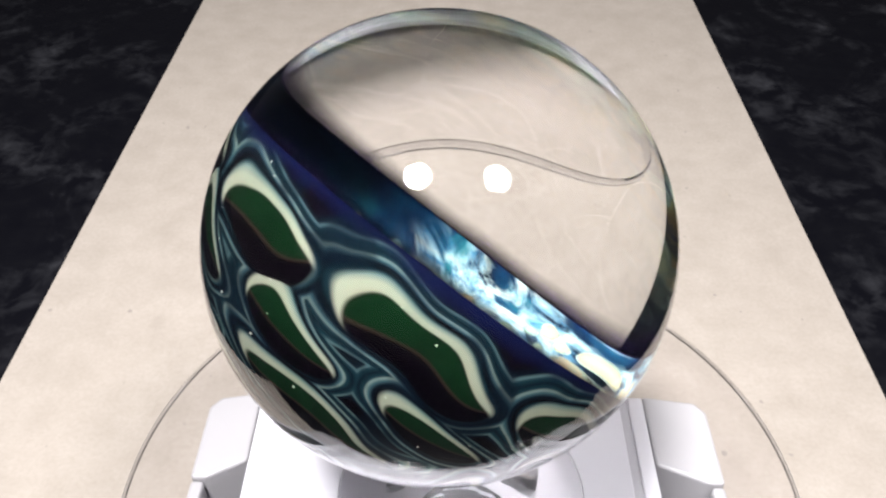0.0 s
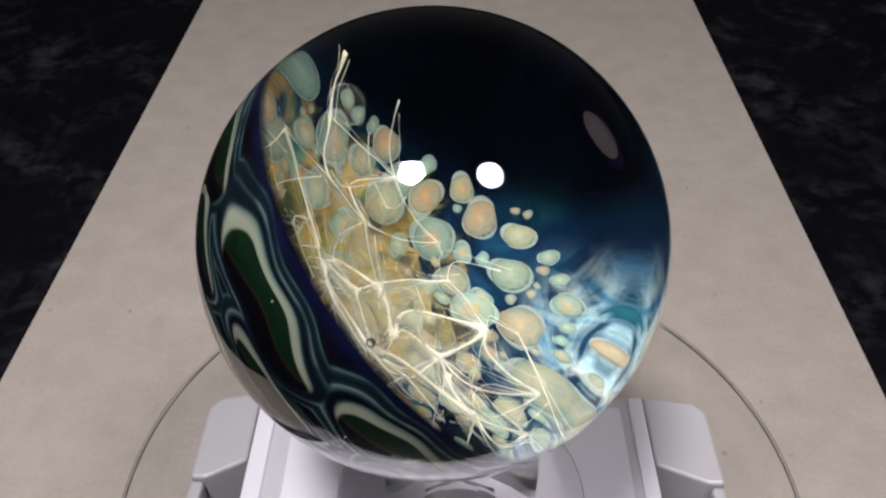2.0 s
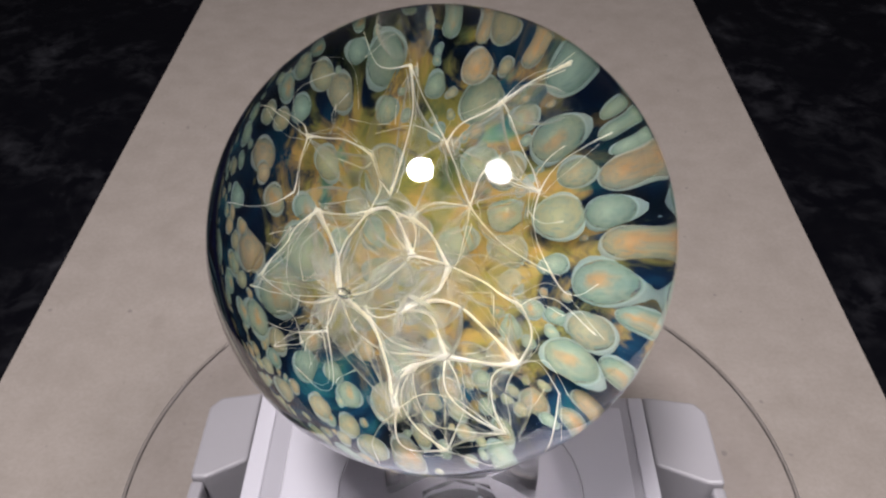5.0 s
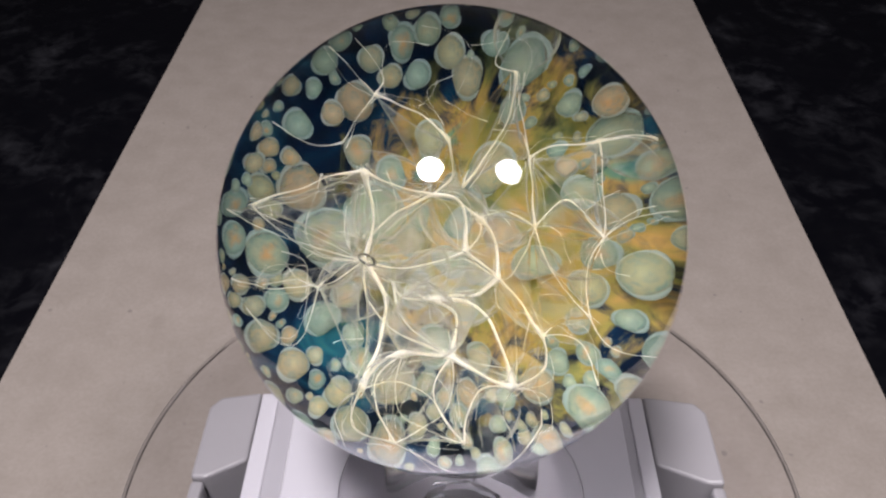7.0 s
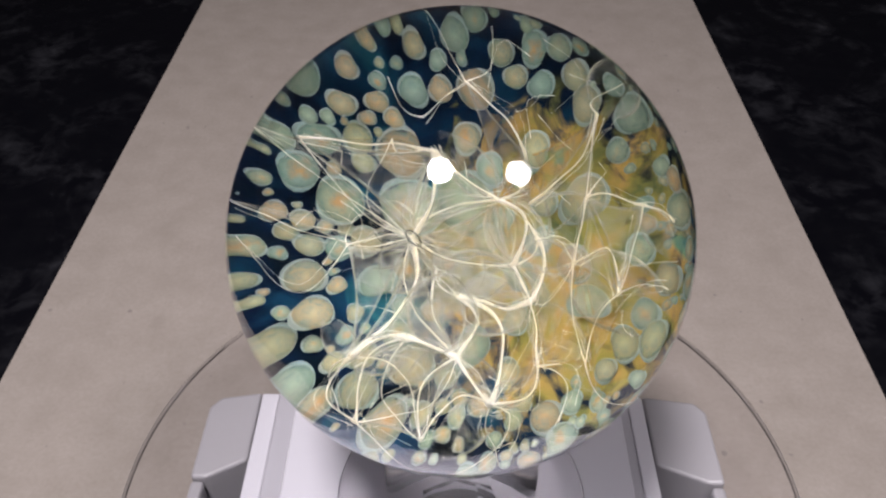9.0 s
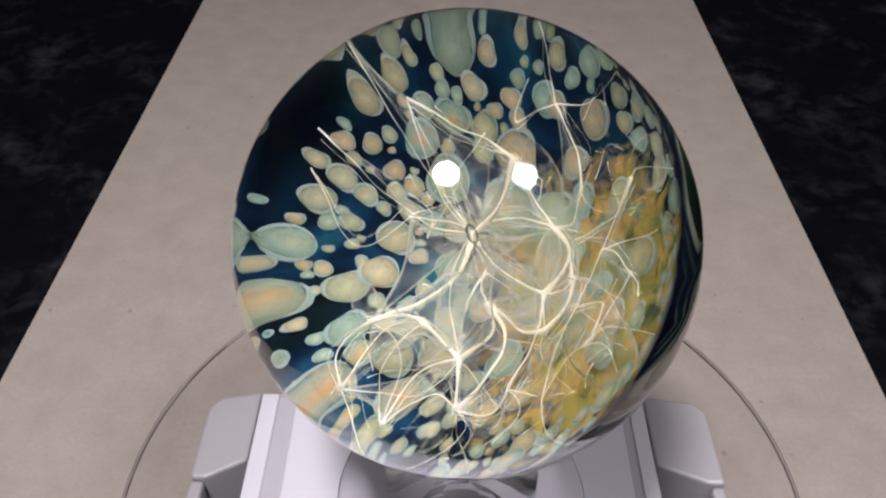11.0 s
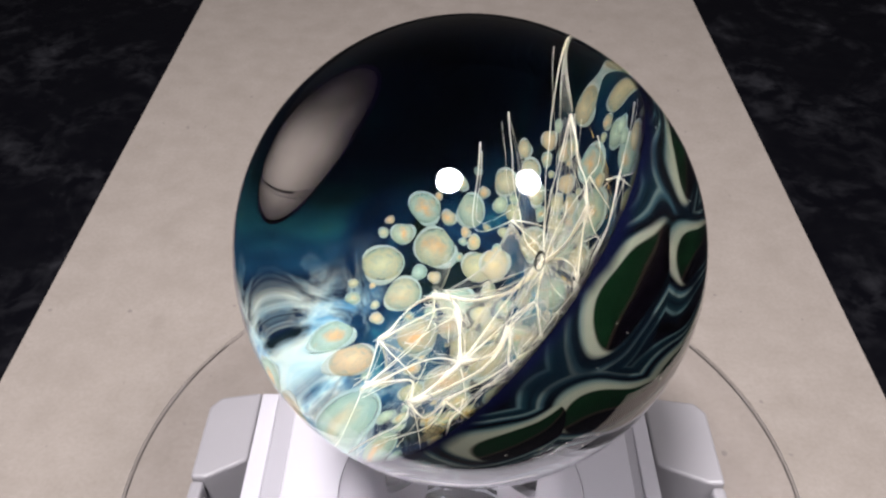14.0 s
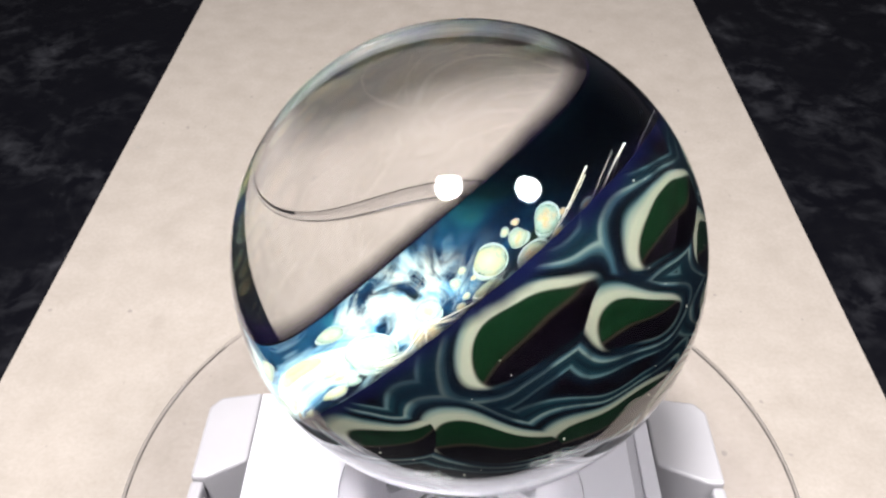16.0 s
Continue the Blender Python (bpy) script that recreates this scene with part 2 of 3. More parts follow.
SHEET = mat_sheet()
PAPER, GRANITE = mat_paper(), mat_granite()
CLEAR = mat_glass("clear_marble_glass", 1.52)
ACRYLIC = mat_glass("clear_acrylic", 1.25, (0.96, 0.96, 0.98))
DISC_GLASS = mat_glass("clear_rim_acrylic", 1.45, (0.97, 0.97, 0.98))
SPOOL = mat_glass("thin_acrylic", 1.20, (0.95, 0.945, 0.955))
WHITE = mat_plain("white_plastic", (0.60, 0.59, 0.63), 0.3, 40, 0.02)
SHELL = mat_plain("pale_grey_plastic", (0.43, 0.42, 0.45), 0.35, 40, 0.02)
FROST = mat_plain("translucent_plastic", (0.36, 0.35, 0.365), 0.25, 40, 0.03)
GREY = mat_plain("grey_plastic", (0.10, 0.097, 0.10), 0.4)
BLACK = mat_plain("black_metal", (0.02, 0.02, 0.02), 0.4)
WALL = mat_plain("dim_wall_paint", (0.16, 0.15, 0.14), 0.8, 3, 0.05)
LENS = mat_plain("lamp_lens", (0.8, 0.8, 0.8), 0.3)
SWIRL, INNER, CELL, LACE, VEIL, FILM, AMBER = mat_swirl(), mat_dish(), mat_cell(), mat_lace(), mat_veil(), mat_rim(), \
    mat_veil("amber_glass_veil", (0.62, 0.34, 0.08), (0.62, 0.52, 0.20), 0.05, 0.5)


# ---- mesh helpers ----
def mesh_object(name, bm, material, smooth=False):
    me = bpy.data.meshes.new(name)
    bm.normal_update()
    bm.to_mesh(me)
    bm.free()
    me.materials.append(material)
    if smooth:
        for poly in me.polygons:
            poly.use_smooth = True
    return new(name, me)


def part(name, bm, material, parent, label="", smooth=False):
    ob = mesh_object(name, bm, material, smooth)
    ob.parent = parent
    if label:
        tagged(ob, label)
    return ob


def box(x0, x1, y0, y1, z0, z1, bevel=0.0, seg=2):
    bm = bmesh.new()
    bmesh.ops.create_cube(bm, size=1)
    for v in bm.verts:
        v.co = ((x0 + x1) / 2 + v.co.x * (x1 - x0), (y0 + y1) / 2 + v.co.y * (y1 - y0), (z0 + z1) / 2 + v.co.z * (z1 - z0))
    if bevel:
        bmesh.ops.bevel(bm, geom=bm.edges[:], offset=bevel, segments=seg, profile=0.5, affect="EDGES")
    return bm


def lathe(profile, steps=96, close=True):
    """A ring of the (radius, height) outline turned about z."""
    bm = bmesh.new()
    rings = []
    for r, z in profile:
        if r < 1e-7:
            rings.append([bm.verts.new((0, 0, z))])
        else:
            rings.append([bm.verts.new((r * math.cos(2 * math.pi * i / steps), r * math.sin(2 * math.pi * i / steps), z)) for i in range(steps)])
    pairs = list(zip(rings, rings[1:])) + ([(rings[-1], rings[0])] if close else [])
    for a, b in pairs:
        for i in range(steps):
            j = (i + 1) % steps
            quad = [a[i % len(a)], a[j % len(a)], b[j % len(b)], b[i % len(b)]]
            quad = [v for n, v in enumerate(quad) if v not in quad[:n]]
            if len(quad) > 2:
                bm.faces.new(quad)
    bmesh.ops.recalc_face_normals(bm, faces=bm.faces[:])
    return bm


def prism(outline, z0, z1, bevel=0.0):
    """A flat outline raised from z0 to z1."""
    bm = bmesh.new()
    low = [bm.verts.new((x, y, z0)) for x, y in outline]
    high = [bm.verts.new((x, y, z1)) for x, y in outline]
    bm.faces.new(low[::-1]), bm.faces.new(high)
    n = len(outline)
    for i in range(n):
        bm.faces.new((low[i], low[(i + 1) % n], high[(i + 1) % n], high[i]))
    bmesh.ops.recalc_face_normals(bm, faces=bm.faces[:])
    if bevel:
        bmesh.ops.bevel(bm, geom=bm.edges[:], offset=bevel, segments=2, profile=0.5, affect="EDGES")
    return bm


def rod(a, b, r, m=8):
    bm = bmesh.new()
    d = (b - a).normalized()
    e1 = d.orthogonal().normalized()
    e2 = d.cross(e1)
    ends = [[bm.verts.new(p + (e1 * math.cos(2 * math.pi * j / m) + e2 * math.sin(2 * math.pi * j / m)) * r) for j in range(m)] for p in (a, b)]
    for j in range(m):
        bm.faces.new((ends[0][j], ends[0][(j + 1) % m], ends[1][(j + 1) % m], ends[1][j]))
    bm.faces.new(ends[0][::-1]), bm.faces.new(ends[1])
    return bm


# ---- the room and the counter ----
tagged(mesh_object("countertop", box(-0.9, 0.9, -0.45, 0.75, -0.0304, -0.0004, 0.002), GRANITE),
       "polished black granite countertop with faint grey flecks", "countertop", kind="structure")
for name, b in (("wall_north", (-1.6, 1.6, 1.4, 1.5, -0.9, 1.5)), ("wall_south", (-1.6, 1.6, -1.5, -1.4, -0.9, 1.5)),
                ("wall_east", (1.5, 1.6, -1.4, 1.4, -0.9, 1.5)), ("wall_west", (-1.6, -1.5, -1.4, 1.4, -0.9, 1.5)),
                ("floor", (-1.6, 1.6, -1.5, 1.5, -1.0, -0.9)), ("ceiling", (-1.6, 1.6, -1.5, 1.5, 1.5, 1.6))):
    tagged(mesh_object(name, box(*b), WALL), "plain dim painted surface of the room", name.split("_")[0], kind="structure")
tagged(mesh_object("counter_cabinet", box(-0.86, 0.86, -0.4, 0.7, -0.9, -0.0304), WALL), "plain dim cabinet body under the countertop", "cabinet", kind="structure")

card = mesh_object("card_sheet", box(-0.1109, 0.1047, 0.048, 0.40, -0.0004, 0.0, 0.0001, 1), PAPER)
tagged(card, "beige card sheet with faint specks lying on black granite", "paper sheet")


# ---- lamps above ----
def led_lamp(place, size):
    lamp = new("led_lamp")
    lamp.matrix_world = look(place, TARGET)
    r = size / 2
    part("housing", lathe([(0.0, 0.085), (0.6 * r, 0.085), (0.7 * r, 0.070), (1.22 * r, 0.012), (1.24 * r, -0.004), (1.18 * r, -0.004),
                           (1.16 * r, 0.006), (0.0, 0.006)], 48, False), BLACK, lamp, "matt black reflector cup")
    part("lens", lathe([(0.0, 0.0055), (1.15 * r, 0.0055), (1.15 * r, 0.003), (0.0, 0.003)], 48, False), LENS, lamp, "round white lens")
    up = lamp.matrix_world.inverted() @ Vector((place[0], place[1], 1.5))
    part("cord", rod(Vector((0, 0, 0.08)), up, 0.003), BLACK, lamp, "black hanging cord")
    return tagged(lamp, "round black reflector lamp glowing white above the marble", "lamp", "lamps over the marble")


for place, watts, size in LAMPS:
    led_lamp(place, size)


# ---- turntable base ----
def turntable_base():
    base = new("display_turntable")
    base.location = (AXIS[0], BASE_Y, 0)
    yb = 0.035
    part("body", box(-0.0405, 0.0371, -yb, yb + 0.0006, 0.0, 0.0245, 0.0025, 3), SHELL, base, "white plastic box")
    part("top_plate", box(-0.0330, 0.0320, -yb + 0.004, yb - 0.004, 0.0245, 0.0255, 0.0004), WHITE, base)
    # flat lighter strips stand for the highlight along the body's rounded edges
    part("edge_highlight", box(-0.0403, -0.0368, -yb + 0.001, yb - 0.001, 0.0245, 0.0249, 0.0003), WHITE, base, "flat pale strip with the edge's highlight in its colour")
    part("edge_highlight", box(0.0339, 0.0369, -yb + 0.001, yb - 0.001, 0.0245, 0.0249, 0.0003), WHITE, base, "flat pale strip with the edge's highlight in its colour")
    for sx in (-1, 1):
        x_in, x_out = (0.0407, 0.0508) if sx < 0 else (0.0373, 0.0496)
        o = [(sx * x_in, 0.0185), (sx * (x_out - 0.003), 0.0145), (sx * x_out, 0.0145), (sx * x_out, yb - 0.004), (sx * (x_out - 0.002), yb - 0.0015), (sx * x_in, yb)]
        part("corner_block", prism(o, 0.0, 0.0242, 0.0006), FROST, base, "milky translucent corner")
        part("corner_block", prism([(x, -y) for x, y in o], 0.0, 0.0242, 0.0006), FROST, base, "milky translucent corner")
        part("side_rail", box(min(sx * (x_out - 0.0026), sx * x_out), max(sx * (x_out - 0.0026), sx * x_out), -0.0143, 0.0143, 0.0, 0.0235, 0.0008), FROST, base, "milky translucent rail")
        # dark grey block in the recess, its colour holds the shade there
        part("side_slot_shade", box(min(sx * x_in, sx * (x_out - 0.0028)), max(sx * x_in, sx * (x_out - 0.0028)), -0.0143, 0.0143, 0.0, 0.008), GREY, base, "recess floor with the shade in its grey colour")
    part("spindle", lathe([(0, 0.0255), (0.006, 0.0255), (0.006, 0.0295), (0, 0.0295)], 32, False), GREY, base, "grey round spindle").location = (0, AXIS[1] - BASE_Y, 0)
    return tagged(base, "white plastic display turntable with clear disc on beige card", "turntable")


TURNTABLE = turntable_base()
DISC = part("disc", lathe([(0, 0.003), (0.0586, 0.003)], 160, False), SHEET, TURNTABLE, "clear round acrylic disc")
rim = part("rim", lathe([(0.05865, 0.0021), (0.0588, 0.0021), (0.0591, 0.0023), (0.0591, 0.0028), (0.0588, 0.003), (0.05865, 0.003)], 160), DISC_GLASS, DISC, "polished clear edge")
rim.visible_shadow = False


def ring_stand():
    s = new("marble_stand")
    s.location = (*AXIS, STAND_Z)
    part("spool", lathe([(0.0098, 0), (0.0205, 0), (0.0212, 0.0005), (0.0212, 0.0014), (0.0200, 0.0022), (0.0150, 0.0036), (0.0128, 0.0080), (0.0124, 0.0180),
                         (0.0136, 0.0250), (0.0146, 0.0282), (0.0142, 0.0290), (0.0134, 0.0288), (0.0110, 0.0260), (0.0098, 0.0220)], 96), SPOOL, s, smooth=True)
    part("foot_plug", lathe([(0, 0), (0.0062, 0), (0.0062, 0.0030), (0.0030, 0.0058), (0, 0.0058)], 6, False), ACRYLIC, s, "clear faceted core")
    return tagged(s, "clear acrylic spool stand holding the marble", "stand")


STAND = ring_stand()
for child in STAND.children:
    child.visible_shadow = False


# ---- the marble ----
MARBLE = new("glass_marble")
tagged(MARBLE, "clear glass marble with white lace, opal cells and combed green back", "marble")


def dish_z(rho, depth=DISH):
    return -depth * (1 - (rho / RIM) ** 2) - 0.01


def sphere(r, nu=256, nv=128):
    bm = bmesh.new()
    bmesh.ops.create_uvsphere(bm, u_segments=nu, v_segments=nv, radius=r)
    return bm


clear = part("clear_glass", sphere(R), CLEAR, MARBLE, "flawless clear glass", True)
cap = [(0.972 * R * math.cos(a), -0.972 * R * math.sin(a)) for a in [math.pi / 2 * i / 72 for i in range(73)]]
cap[0] = (0.972 * R, -0.0002)
part("combed_back", lathe(cap, 224, False), SWIRL, MARBLE, "green, black and white combed glass", True)
bowl = [(RIM * R * i / 40, R * dish_z(RIM * i / 40)) for i in range(41)]
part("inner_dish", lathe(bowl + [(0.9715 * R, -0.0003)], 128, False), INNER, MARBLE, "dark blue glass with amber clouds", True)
part("rim_film", lathe([(0.9715 * R, -0.0003)] + [(0.9715 * R * math.cos(a), 0.9715 * R * math.sin(a)) for a in (0.02, 0.04, 0.06, 0.08, 0.10)], 128, False),
     FILM, MARBLE, "dark purple film fading from the rim", True)

# cells on the dish
def cell_shape(seed):
    """A flattened drop with an uneven outline."""
    bm = bmesh.new()
    bmesh.ops.create_icosphere(bm, subdivisions=3, radius=1)
    for v in bm.verts:
        a = math.atan2(v.co.y, v.co.x)
        swell = 1 + 0.10 * math.sin(2 * a + seed) + 0.07 * math.sin(3 * a + 2.3 * seed) + 0.12 * noise.noise(v.co * 0.9 + Vector((seed * 3.1, 0, 0)))
        v.co = (v.co.x * swell, v.co.y * swell, v.co.z)
    me = bpy.data.meshes.new("cell")
    bm.to_mesh(me)
    bm.free()
    me.materials.append(CELL)
    for poly in me.polygons:
        poly.use_smooth = True
    return me


cell_meshes = [cell_shape(n) for n in range(6)]
rng = random.Random(5)
cells = [(-0.56, -0.45, 0.055), (-0.46, -0.56, 0.048), (-0.40, -0.44, 0.045), (-0.62, -0.33, 0.04), (0.53, -0.33, 0.06), (0.44, -0.42, 0.05),
         (0.62, -0.42, 0.05), (0.52, -0.14, 0.06), (-0.33, -0.55, 0.055), (0.62, -0.18, 0.045), (0.51, -0.54, 0.05), (0.61, -0.52, 0.035),
         (0.38, -0.60, 0.06), (0.24, -0.66, 0.07), (-0.55, -0.58, 0.05), (-0.66, -0.44, 0.04), (-0.16, -0.70, 0.07), (0.09, -0.71, 0.08), (-0.04, -0.64, 0.045)]
for n in range(3600):
    rho, phi = (rng.uniform(0.40, 0.94) if n > 160 else 0.45 * rng.random()), rng.random() * 2 * math.pi
    size = rng.choice((0.034, 0.04, 0.046, 0.052, 0.065) if n < 420 else (0.026, 0.032, 0.038, 0.044) if n < 1500 else (0.014, 0.02, 0.026)) * (0.75 + 0.5 * rng.random()) * (1.1 - 0.45 * rho)
    x, y = rho * math.cos(phi), rho * math.sin(phi)
    if rho + size > (0.95 if y < -0.3 and abs(x) < 0.3 else 0.86 if y < 0.2 else 0.80) or (0.14 < x < 0.47 and abs(y) < 0.3 and n % 4) or (abs(x) > 0.70 and y < 0.2) or (y > 0.28 and abs(x) < 0.5 and n % 3) or any(math.hypot(x - a, y - b) < 0.92 * (size + c) for a, b, c in cells):
        continue
    cells.append((x, y, size))
for x, y, size in cells:
    rho, phi = math.hypot(x, y), math.atan2(y, x)
    ob = new("cell", rng.choice(cell_meshes))
    ob.parent = MARBLE
    slope = math.atan(2 * DISH * rho / RIM ** 2)
    ob.matrix_basis = (Matrix.Translation((x * R, y * R, R * (dish_z(rho) + 0.006 + (rng.uniform(0, 0.06) if rng.random() < 0.3 and rho < 0.6 else 0)))) @ pose(0, 0, 0, 0, 0, math.degrees(phi))
                       @ pose(0, 0, 0, 0, -math.degrees(slope), 0) @ pose(0, 0, 0, 0, 0, rng.uniform(-25, 25))
                       @ Matrix.Diagonal((size * R * rng.uniform(1.0, 1.3), size * R, size * R * 0.14, 1)))

# white lace: hubs over the dish, and threads between them
HUBS = ((-0.21, -0.03), (0.08, -0.04), (0.0, 0.13), (-0.19, 0.22), (0.06, 0.27), (-0.14, 0.42), (-0.28, 0.6), (0.25, 0.43), (0.45, 0.22),
        (0.6, 0.21), (0.27, 0.01), (0.27, 0.2), (0.44, -0.04), (0.63, 0.01), (0.13, 0.05), (0.16, -0.12), (0.0, -0.32), (-0.27, -0.38),
        (0.15, -0.42), (-0.04, -0.16), (-0.14, -0.3), (0.25, -0.29), (0.37, -0.43), (-0.2, -0.54), (0.21, -0.52), (-0.53, 0.16), (-0.65, -0.04),
        (-0.66, 0.17), (-0.36, -0.09), (-0.61, -0.13), (-0.01, -0.56), (-0.31, 0.22), (-0.13, -0.1), (0.38, -0.25), (-0.24, 0.3), (0.09, 0.14))


def hub(i):
    x, y = HUBS[i]
    return Vector((x, y, -0.37 + 0.43 * math.hypot(x, y) + 0.02 * math.sin(7 * i))) * R


def thread(a, b, bow, r0, r1):
    """A tapering glass thread from a to b, thick at its ends, bowed sideways."""
    side = (b - a).cross(Vector((0, 0, 1))).normalized()
    bm, rings, n, m = bmesh.new(), [], 22, 6
    for i in range(n + 1):
        s = i / n
        p = a.lerp(b, s) + side * (bow * math.sin(math.pi * s) + 0.15 * bow * math.sin(2 * math.pi * s)) + Vector((0, 0, -0.25 * abs(bow) * math.sin(math.pi * s)))
        p += Vector((noise.noise(p * 300), noise.noise(p * 300 + Vector((9, 0, 0))), 0)) * 0.0004 * math.sin(math.pi * s)
        r = (r0 * (1 - s) + r1 * s) * (0.32 + 0.68 * abs(2 * s - 1) ** 2.5) * (1 + 0.45 * noise.noise(p * 700))
        d = (b - a).normalized()
        e1 = side
        e2 = d.cross(side).normalized()
        rings.append([bm.verts.new(p + (e1 * math.cos(2 * math.pi * j / m) + e2 * math.sin(2 * math.pi * j / m)) * r) for j in range(m)])
    for p, q in zip(rings, rings[1:]):
        for j in range(m):
            bm.faces.new((p[j], p[(j + 1) % m], q[(j + 1) % m], q[j]))
    bm.faces.new(rings[0][::-1]), bm.faces.new(rings[-1])
    return bm


# each thread: from hub, to hub, sideways bow in lengths, weight
STAR = ((0, 3, 0.09, 3), (0, 1, 0.08, 2), (0, 32, -0.06, 1), (0, 27, -0.02, 1), (0, 25, -0.1, 1), (0, 26, -0.11, 1), (0, 16, 0.21, 2), (0, 17, -0.18, 3),
        (0, 31, -0.37, 1), (0, 2, -0.15, 2), (0, 19, 0.07, 1), (0, 28, 0.11, 1), (28, 29, -0.46, 1), (32, 19, 0.24, 2), (32, 16, 0.15, 2))
CROWN = ((3, 25, 0.02, 2), (3, 2, 0.04, 2), (2, 4, 0.18, 1), (4, 5, 0.08, 2), (5, 6, -0.01, 1), (5, 34, -0.01, 1), (7, 11, 0.0, 1), (7, 35, -0.1, 2),
         (10, 11, -0.03, 2), (11, 8, -0.08, 2), (8, 9, -0.07, 2), (8, 12, -0.03, 1), (10, 12, -0.41, 2), (12, 13, -0.11, 1), (12, 33, 0.11, 1), (10, 33, 0.09, 1))
LOOPS = ((2, 14, -0.07, 2), (2, 1, -0.29, 3), (14, 1, -0.19, 2), (14, 15, -0.14, 3), (1, 10, 0.49, 1), (14, 10, -0.12, 1), (15, 19, -0.09, 3), (19, 18, -0.25, 3),
         (19, 16, -0.26, 3), (1, 21, -0.07, 2))
SKIRT = ((18, 16, -0.06, 3), (16, 20, 0.02, 3), (20, 17, 0.1, 3), (16, 30, 0.22, 2), (16, 23, -0.2, 1), (17, 23, 0.35, 2), (18, 30, 0.3, 2), (18, 24, -0.3, 1), (20, 30, 0.3, 1), (17, 30, -0.22, 1),
         (21, 22, -0.28, 1), (21, 18, -0.28, 2), (20, 23, 0.26, 2), (24, 23, -0.28, 1))
WEIGHT = {1: 0.00007, 2: 0.00015, 3: 0.00033}
for a, b, bow, weight in STAR + CROWN + LOOPS + SKIRT:
    span, w = (hub(b) - hub(a)).length, WEIGHT[weight]
    part("thread", thread(hub(a), hub(b), bow * span, w * 1.15, w), LACE, MARBLE, smooth=True)
    for _ in range(2 * weight - 1):
        stray = [Vector((rng.gauss(0, 1), rng.gauss(0, 1), rng.gauss(0, 1))) * 0.012 * R for _ in (0, 1)]
        fine = rng.choice((0.000018, 0.000025, 0.00004))
        part("thread", thread(hub(a) + stray[0], hub(b) + stray[1], (bow * rng.uniform(0.5, 1.6) + rng.uniform(-0.10, 0.10)) * span, fine, fine), LACE, MARBLE, smooth=True)

# finer wisps deeper down, each a shallow arc
for _ in range(34):
    rho, phi, turn = 0.50 * math.sqrt(rng.random()), rng.random() * 2 * math.pi, rng.random() * 2 * math.pi
    x, y, far = rho * math.cos(phi), rho * math.sin(phi), rng.uniform(0.08, 0.22)
    ends = [Vector((x + n * far * math.cos(turn), y + n * far * math.sin(turn), 0)) for n in (-0.5, 0.5)]
    ends = [Vector((v.x, v.y, dish_z(v.length, 0.38) + rng.uniform(0.0, 0.10))) * R for v in ends]
    w = rng.choice((0.00002, 0.00003, 0.00005))
    part("thread", thread(*ends, rng.uniform(-0.5, 0.5) * far * R, w, w), LACE, MARBLE, smooth=True)

# threads that root the hubs on the dish
for i in range(len(HUBS)):
    x, y = HUBS[i]
    if math.hypot(x, y) < 0.5:
        x, y = 1.1 * x + rng.uniform(-0.12, 0.12), 1.1 * y + rng.uniform(-0.12, 0.12)
        foot = Vector((x, y, dish_z(min(math.hypot(x, y), 0.9)))) * R
        part("thread", thread(hub(i), foot, rng.choice((-1, 1)) * rng.uniform(0.0006, 0.0016), 0.00010, 0.00003), LACE, MARBLE, smooth=True)


def veil(a, b, c):
    """A film hung between three hubs, its free edges drawn inwards."""
    bm, n, rows = bmesh.new(), 14, []
    lay = bm.verts.layers.float.new("edge")
    mid = (a + b + c) / 3
    for i in range(n + 1):
        row = []
        for j in range(n + 1 - i):
            s, t = i / n, j / n
            u = 1 - s - t
            p = a * u + b * s + c * t
            pull = 1.6 * (u * s + s * t + t * u) - 4.0 * u * s * t
            p = p.lerp(mid, 0.47 * pull) + Vector((0, 0, -0.0022 * pull))
            row.append(bm.verts.new(p))
            row[-1][lay] = 3 * min(u, s, t)
        rows.append(row)
    for i in range(n):
        for j in range(n - i):
            bm.faces.new((rows[i][j], rows[i + 1][j], rows[i][j + 1]))
            if j < n - i - 1:
                bm.faces.new((rows[i + 1][j], rows[i + 1][j + 1], rows[i][j + 1]))
    return bm


for a, b, c in ((0, 3, 25), (3, 2, 0), (0, 2, 1), (2, 14, 1), (0, 1, 19), (1, 15, 19), (0, 16, 17), (16, 20, 17), (16, 18, 19), (17, 20, 23), (16, 23, 30), 
                (10, 11, 12), (11, 8, 12), (4, 5, 2), (7, 11, 35), (1, 10, 15), (0, 25, 27), (0, 26, 28), (0, 28, 17),
                (2, 4, 35), (14, 10, 11), (31, 0, 3), (32, 19, 16)):
    part("veil", veil(hub(a), hub(b), hub(c)), VEIL, MARBLE, "milky glass film", True)

for a, b, c in ((1, 10, 21), (10, 12, 33), (15, 21, 18), (4, 7, 35), (0, 1, 2), (3, 25, 31), (21, 24, 18), (10, 33, 21)):
    deep = Vector((0, 0, -0.06 * R))
    part("veil", veil(hub(a) + deep, hub(b) + deep, hub(c) + deep), AMBER, MARBLE, "amber glass film", True)


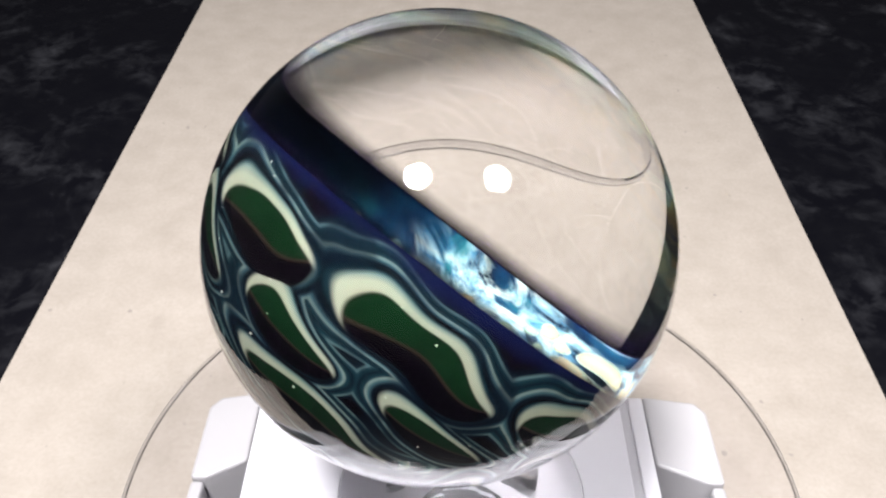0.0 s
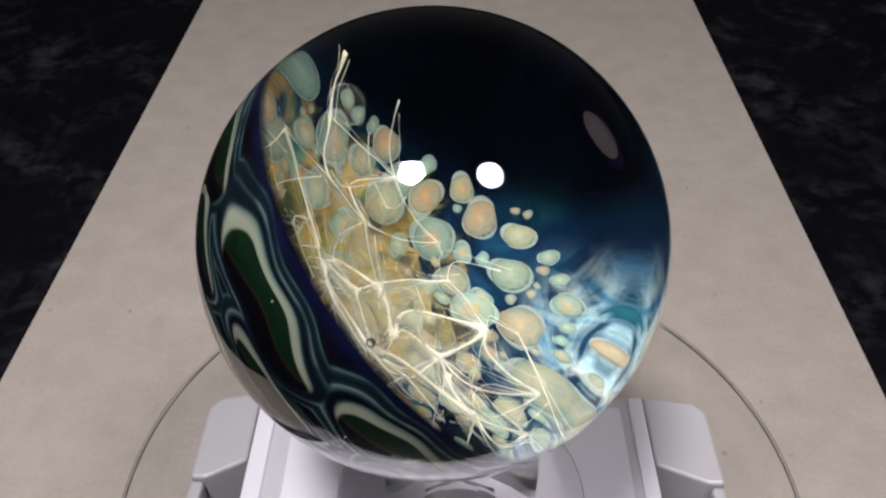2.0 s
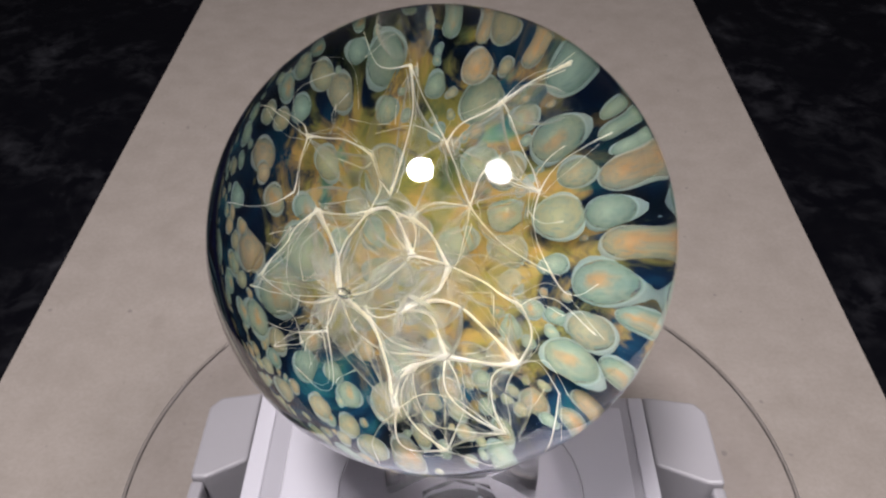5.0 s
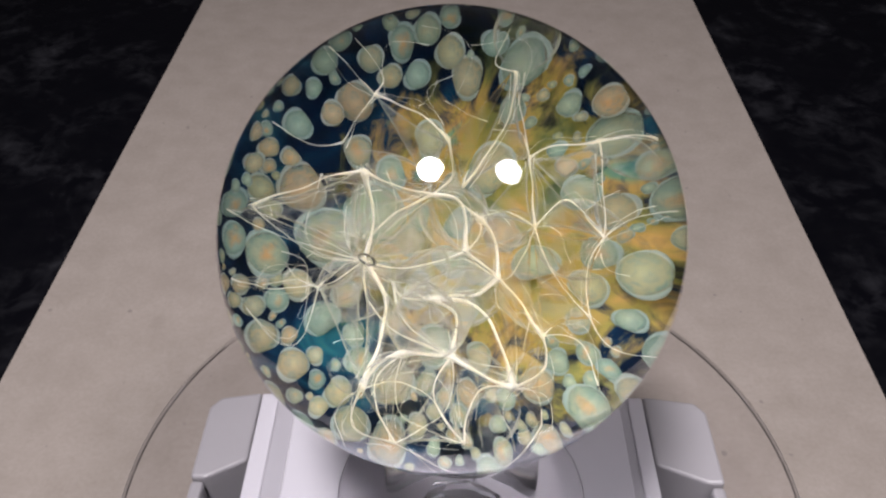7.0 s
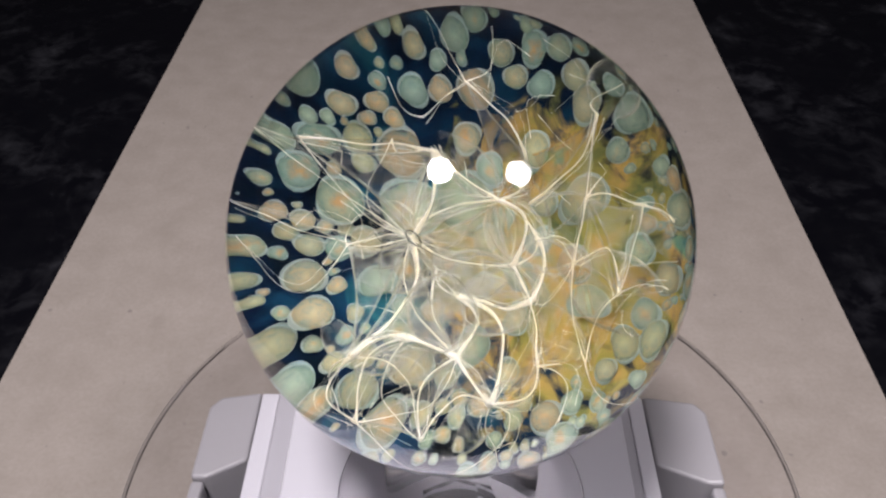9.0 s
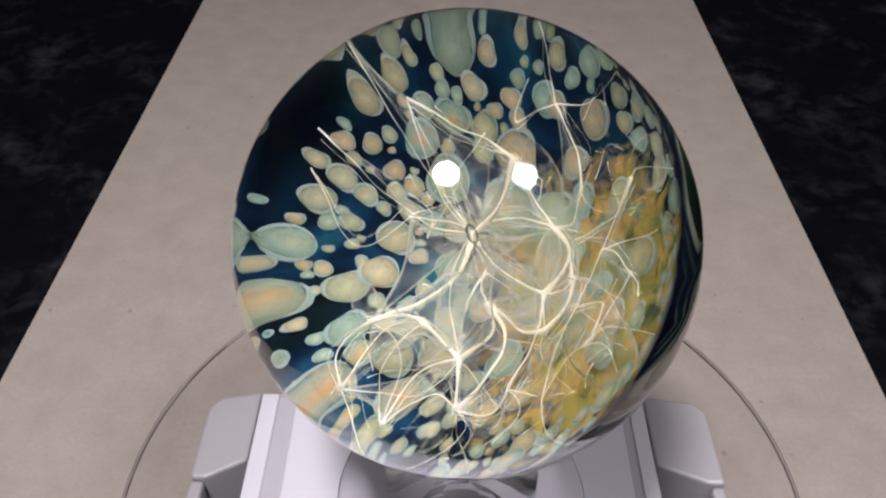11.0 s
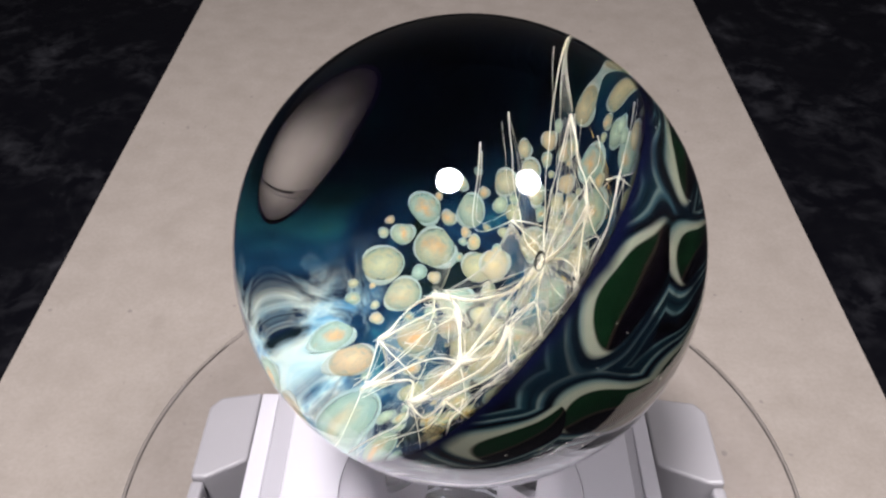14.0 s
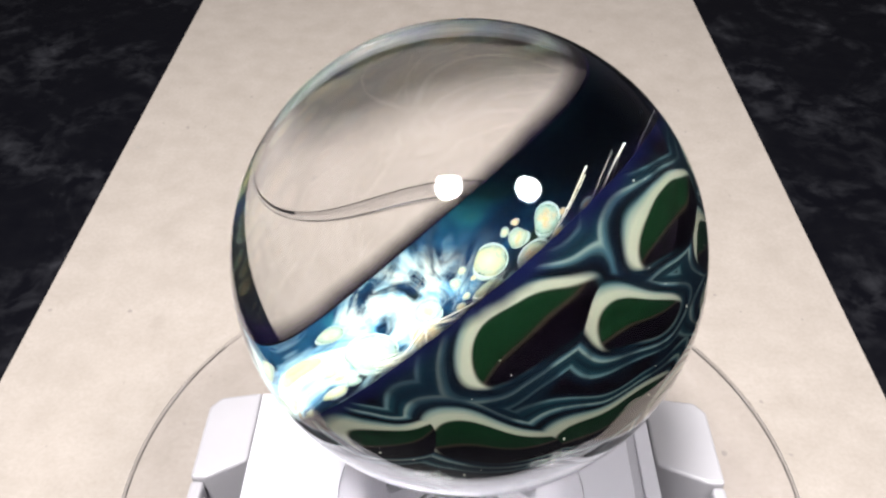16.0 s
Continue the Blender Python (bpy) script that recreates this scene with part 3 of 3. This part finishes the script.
def petal(root, way, width, lift):
    """A teardrop film from root along way, brightest at its rolled edge."""
    up = Vector((0, 0, 1))
    side = way.cross(up).normalized() * width
    bm = bmesh.new()
    lay = bm.verts.layers.float.new("edge")
    rows = []
    for i in range(15):
        t = i / 14
        w = math.sin(math.pi * t ** 0.75) ** 0.8 if 0 < i < 14 else 0.02
        row = []
        for j in range(9):
            c = j / 4 - 1
            v = bm.verts.new(root + way * t + side * w * c + up * lift * (t * t - 0.6 * (1 - c * c) * w))
            v[lay] = min(1.0, 0.9 * (1 - abs(c)) + 0.15 * (1 - w))
            row.append(v)
        rows.append(row)
    for a, b in zip(rows, rows[1:]):
        for j in range(8):
            bm.faces.new((a[j], a[j + 1], b[j + 1], b[j]))
    return bm


for i, count in ((0, 7), (1, 3), (19, 3), (16, 3), (15, 2), (18, 2), (17, 2), (2, 2), (10, 2), (20, 2), (32, 2), (8, 1), (7, 1)):
    for n in range(count):
        ang = 2 * math.pi * (n + rng.uniform(-0.3, 0.3)) / count
        far = rng.uniform(0.13, 0.30) * R
        part("petal", petal(hub(i), Vector((math.cos(ang), math.sin(ang), rng.uniform(-0.35, 0.3))) * far, far * rng.uniform(0.22, 0.4), rng.uniform(-0.3, 0.35) * far),
             VEIL, MARBLE, "milky glass petal", True)

# an air bubble drawn out at the main hub
bm = bmesh.new()
bmesh.ops.create_uvsphere(bm, u_segments=24, v_segments=12, radius=0.0006)
drop = part("air_bubble", bm, mat_glass("air_in_glass", 0.667), MARBLE, "clear air bubble", True)
drop.location, drop.scale, drop.rotation_euler = hub(0) + Vector((0.0002, 0, 0.0004)), (1.5, 0.8, 0.8), (0, 0.3, -0.6)

# fine bubbles just under the surface of the combed back, glints painted as solid white
bm = bmesh.new()
bmesh.ops.create_icosphere(bm, subdivisions=2, radius=0.00011)
bubble_mesh = bpy.data.meshes.new("bubble")
bm.to_mesh(bubble_mesh)
bm.free()
bubble_mesh.materials.append(LACE)
for _ in range(60):
    a, z = rng.random() * 2 * math.pi, -rng.uniform(0.05, 0.85)
    ob = new("bubble", bubble_mesh)
    ob.parent = MARBLE
    ob.location = Vector((math.cos(a) * math.sqrt(1 - z * z), math.sin(a) * math.sqrt(1 - z * z), z)) * R * 0.975
    ob.scale = [rng.uniform(0.4, 1.3)] * 3


def motions():
    way = [(0, -0.00168, 0.08329, 0.08887), (2, -0.00246, 0.08423, 0.08874), (4, -0.00194, 0.08489, 0.08861),
           (6, -0.00081, 0.08526, 0.08848), (8, 0.0004, 0.08534, 0.08835), (10, 0.00136, 0.08513, 0.08822),
           (12, 0.0019, 0.08463, 0.08809), (14, 0.00203, 0.08384, 0.08796), (16, 0.00194, 0.08276, 0.08783)]
    walk(MARBLE, [(t, pose(x, y, z, TILT, 0, turn)) for (t, x, y, z), (_, turn) in zip(way, TURN)])
    walk(DISC, [(t, pose(0, AXIS[1] + 0.0022 - BASE_Y, 0.0285, 0, 0, turn)) for t, turn in TURN])
    walk(STAND, [(t, pose(*AXIS, STAND_Z, 0, 0, turn)) for t, turn in TURN])


motions()
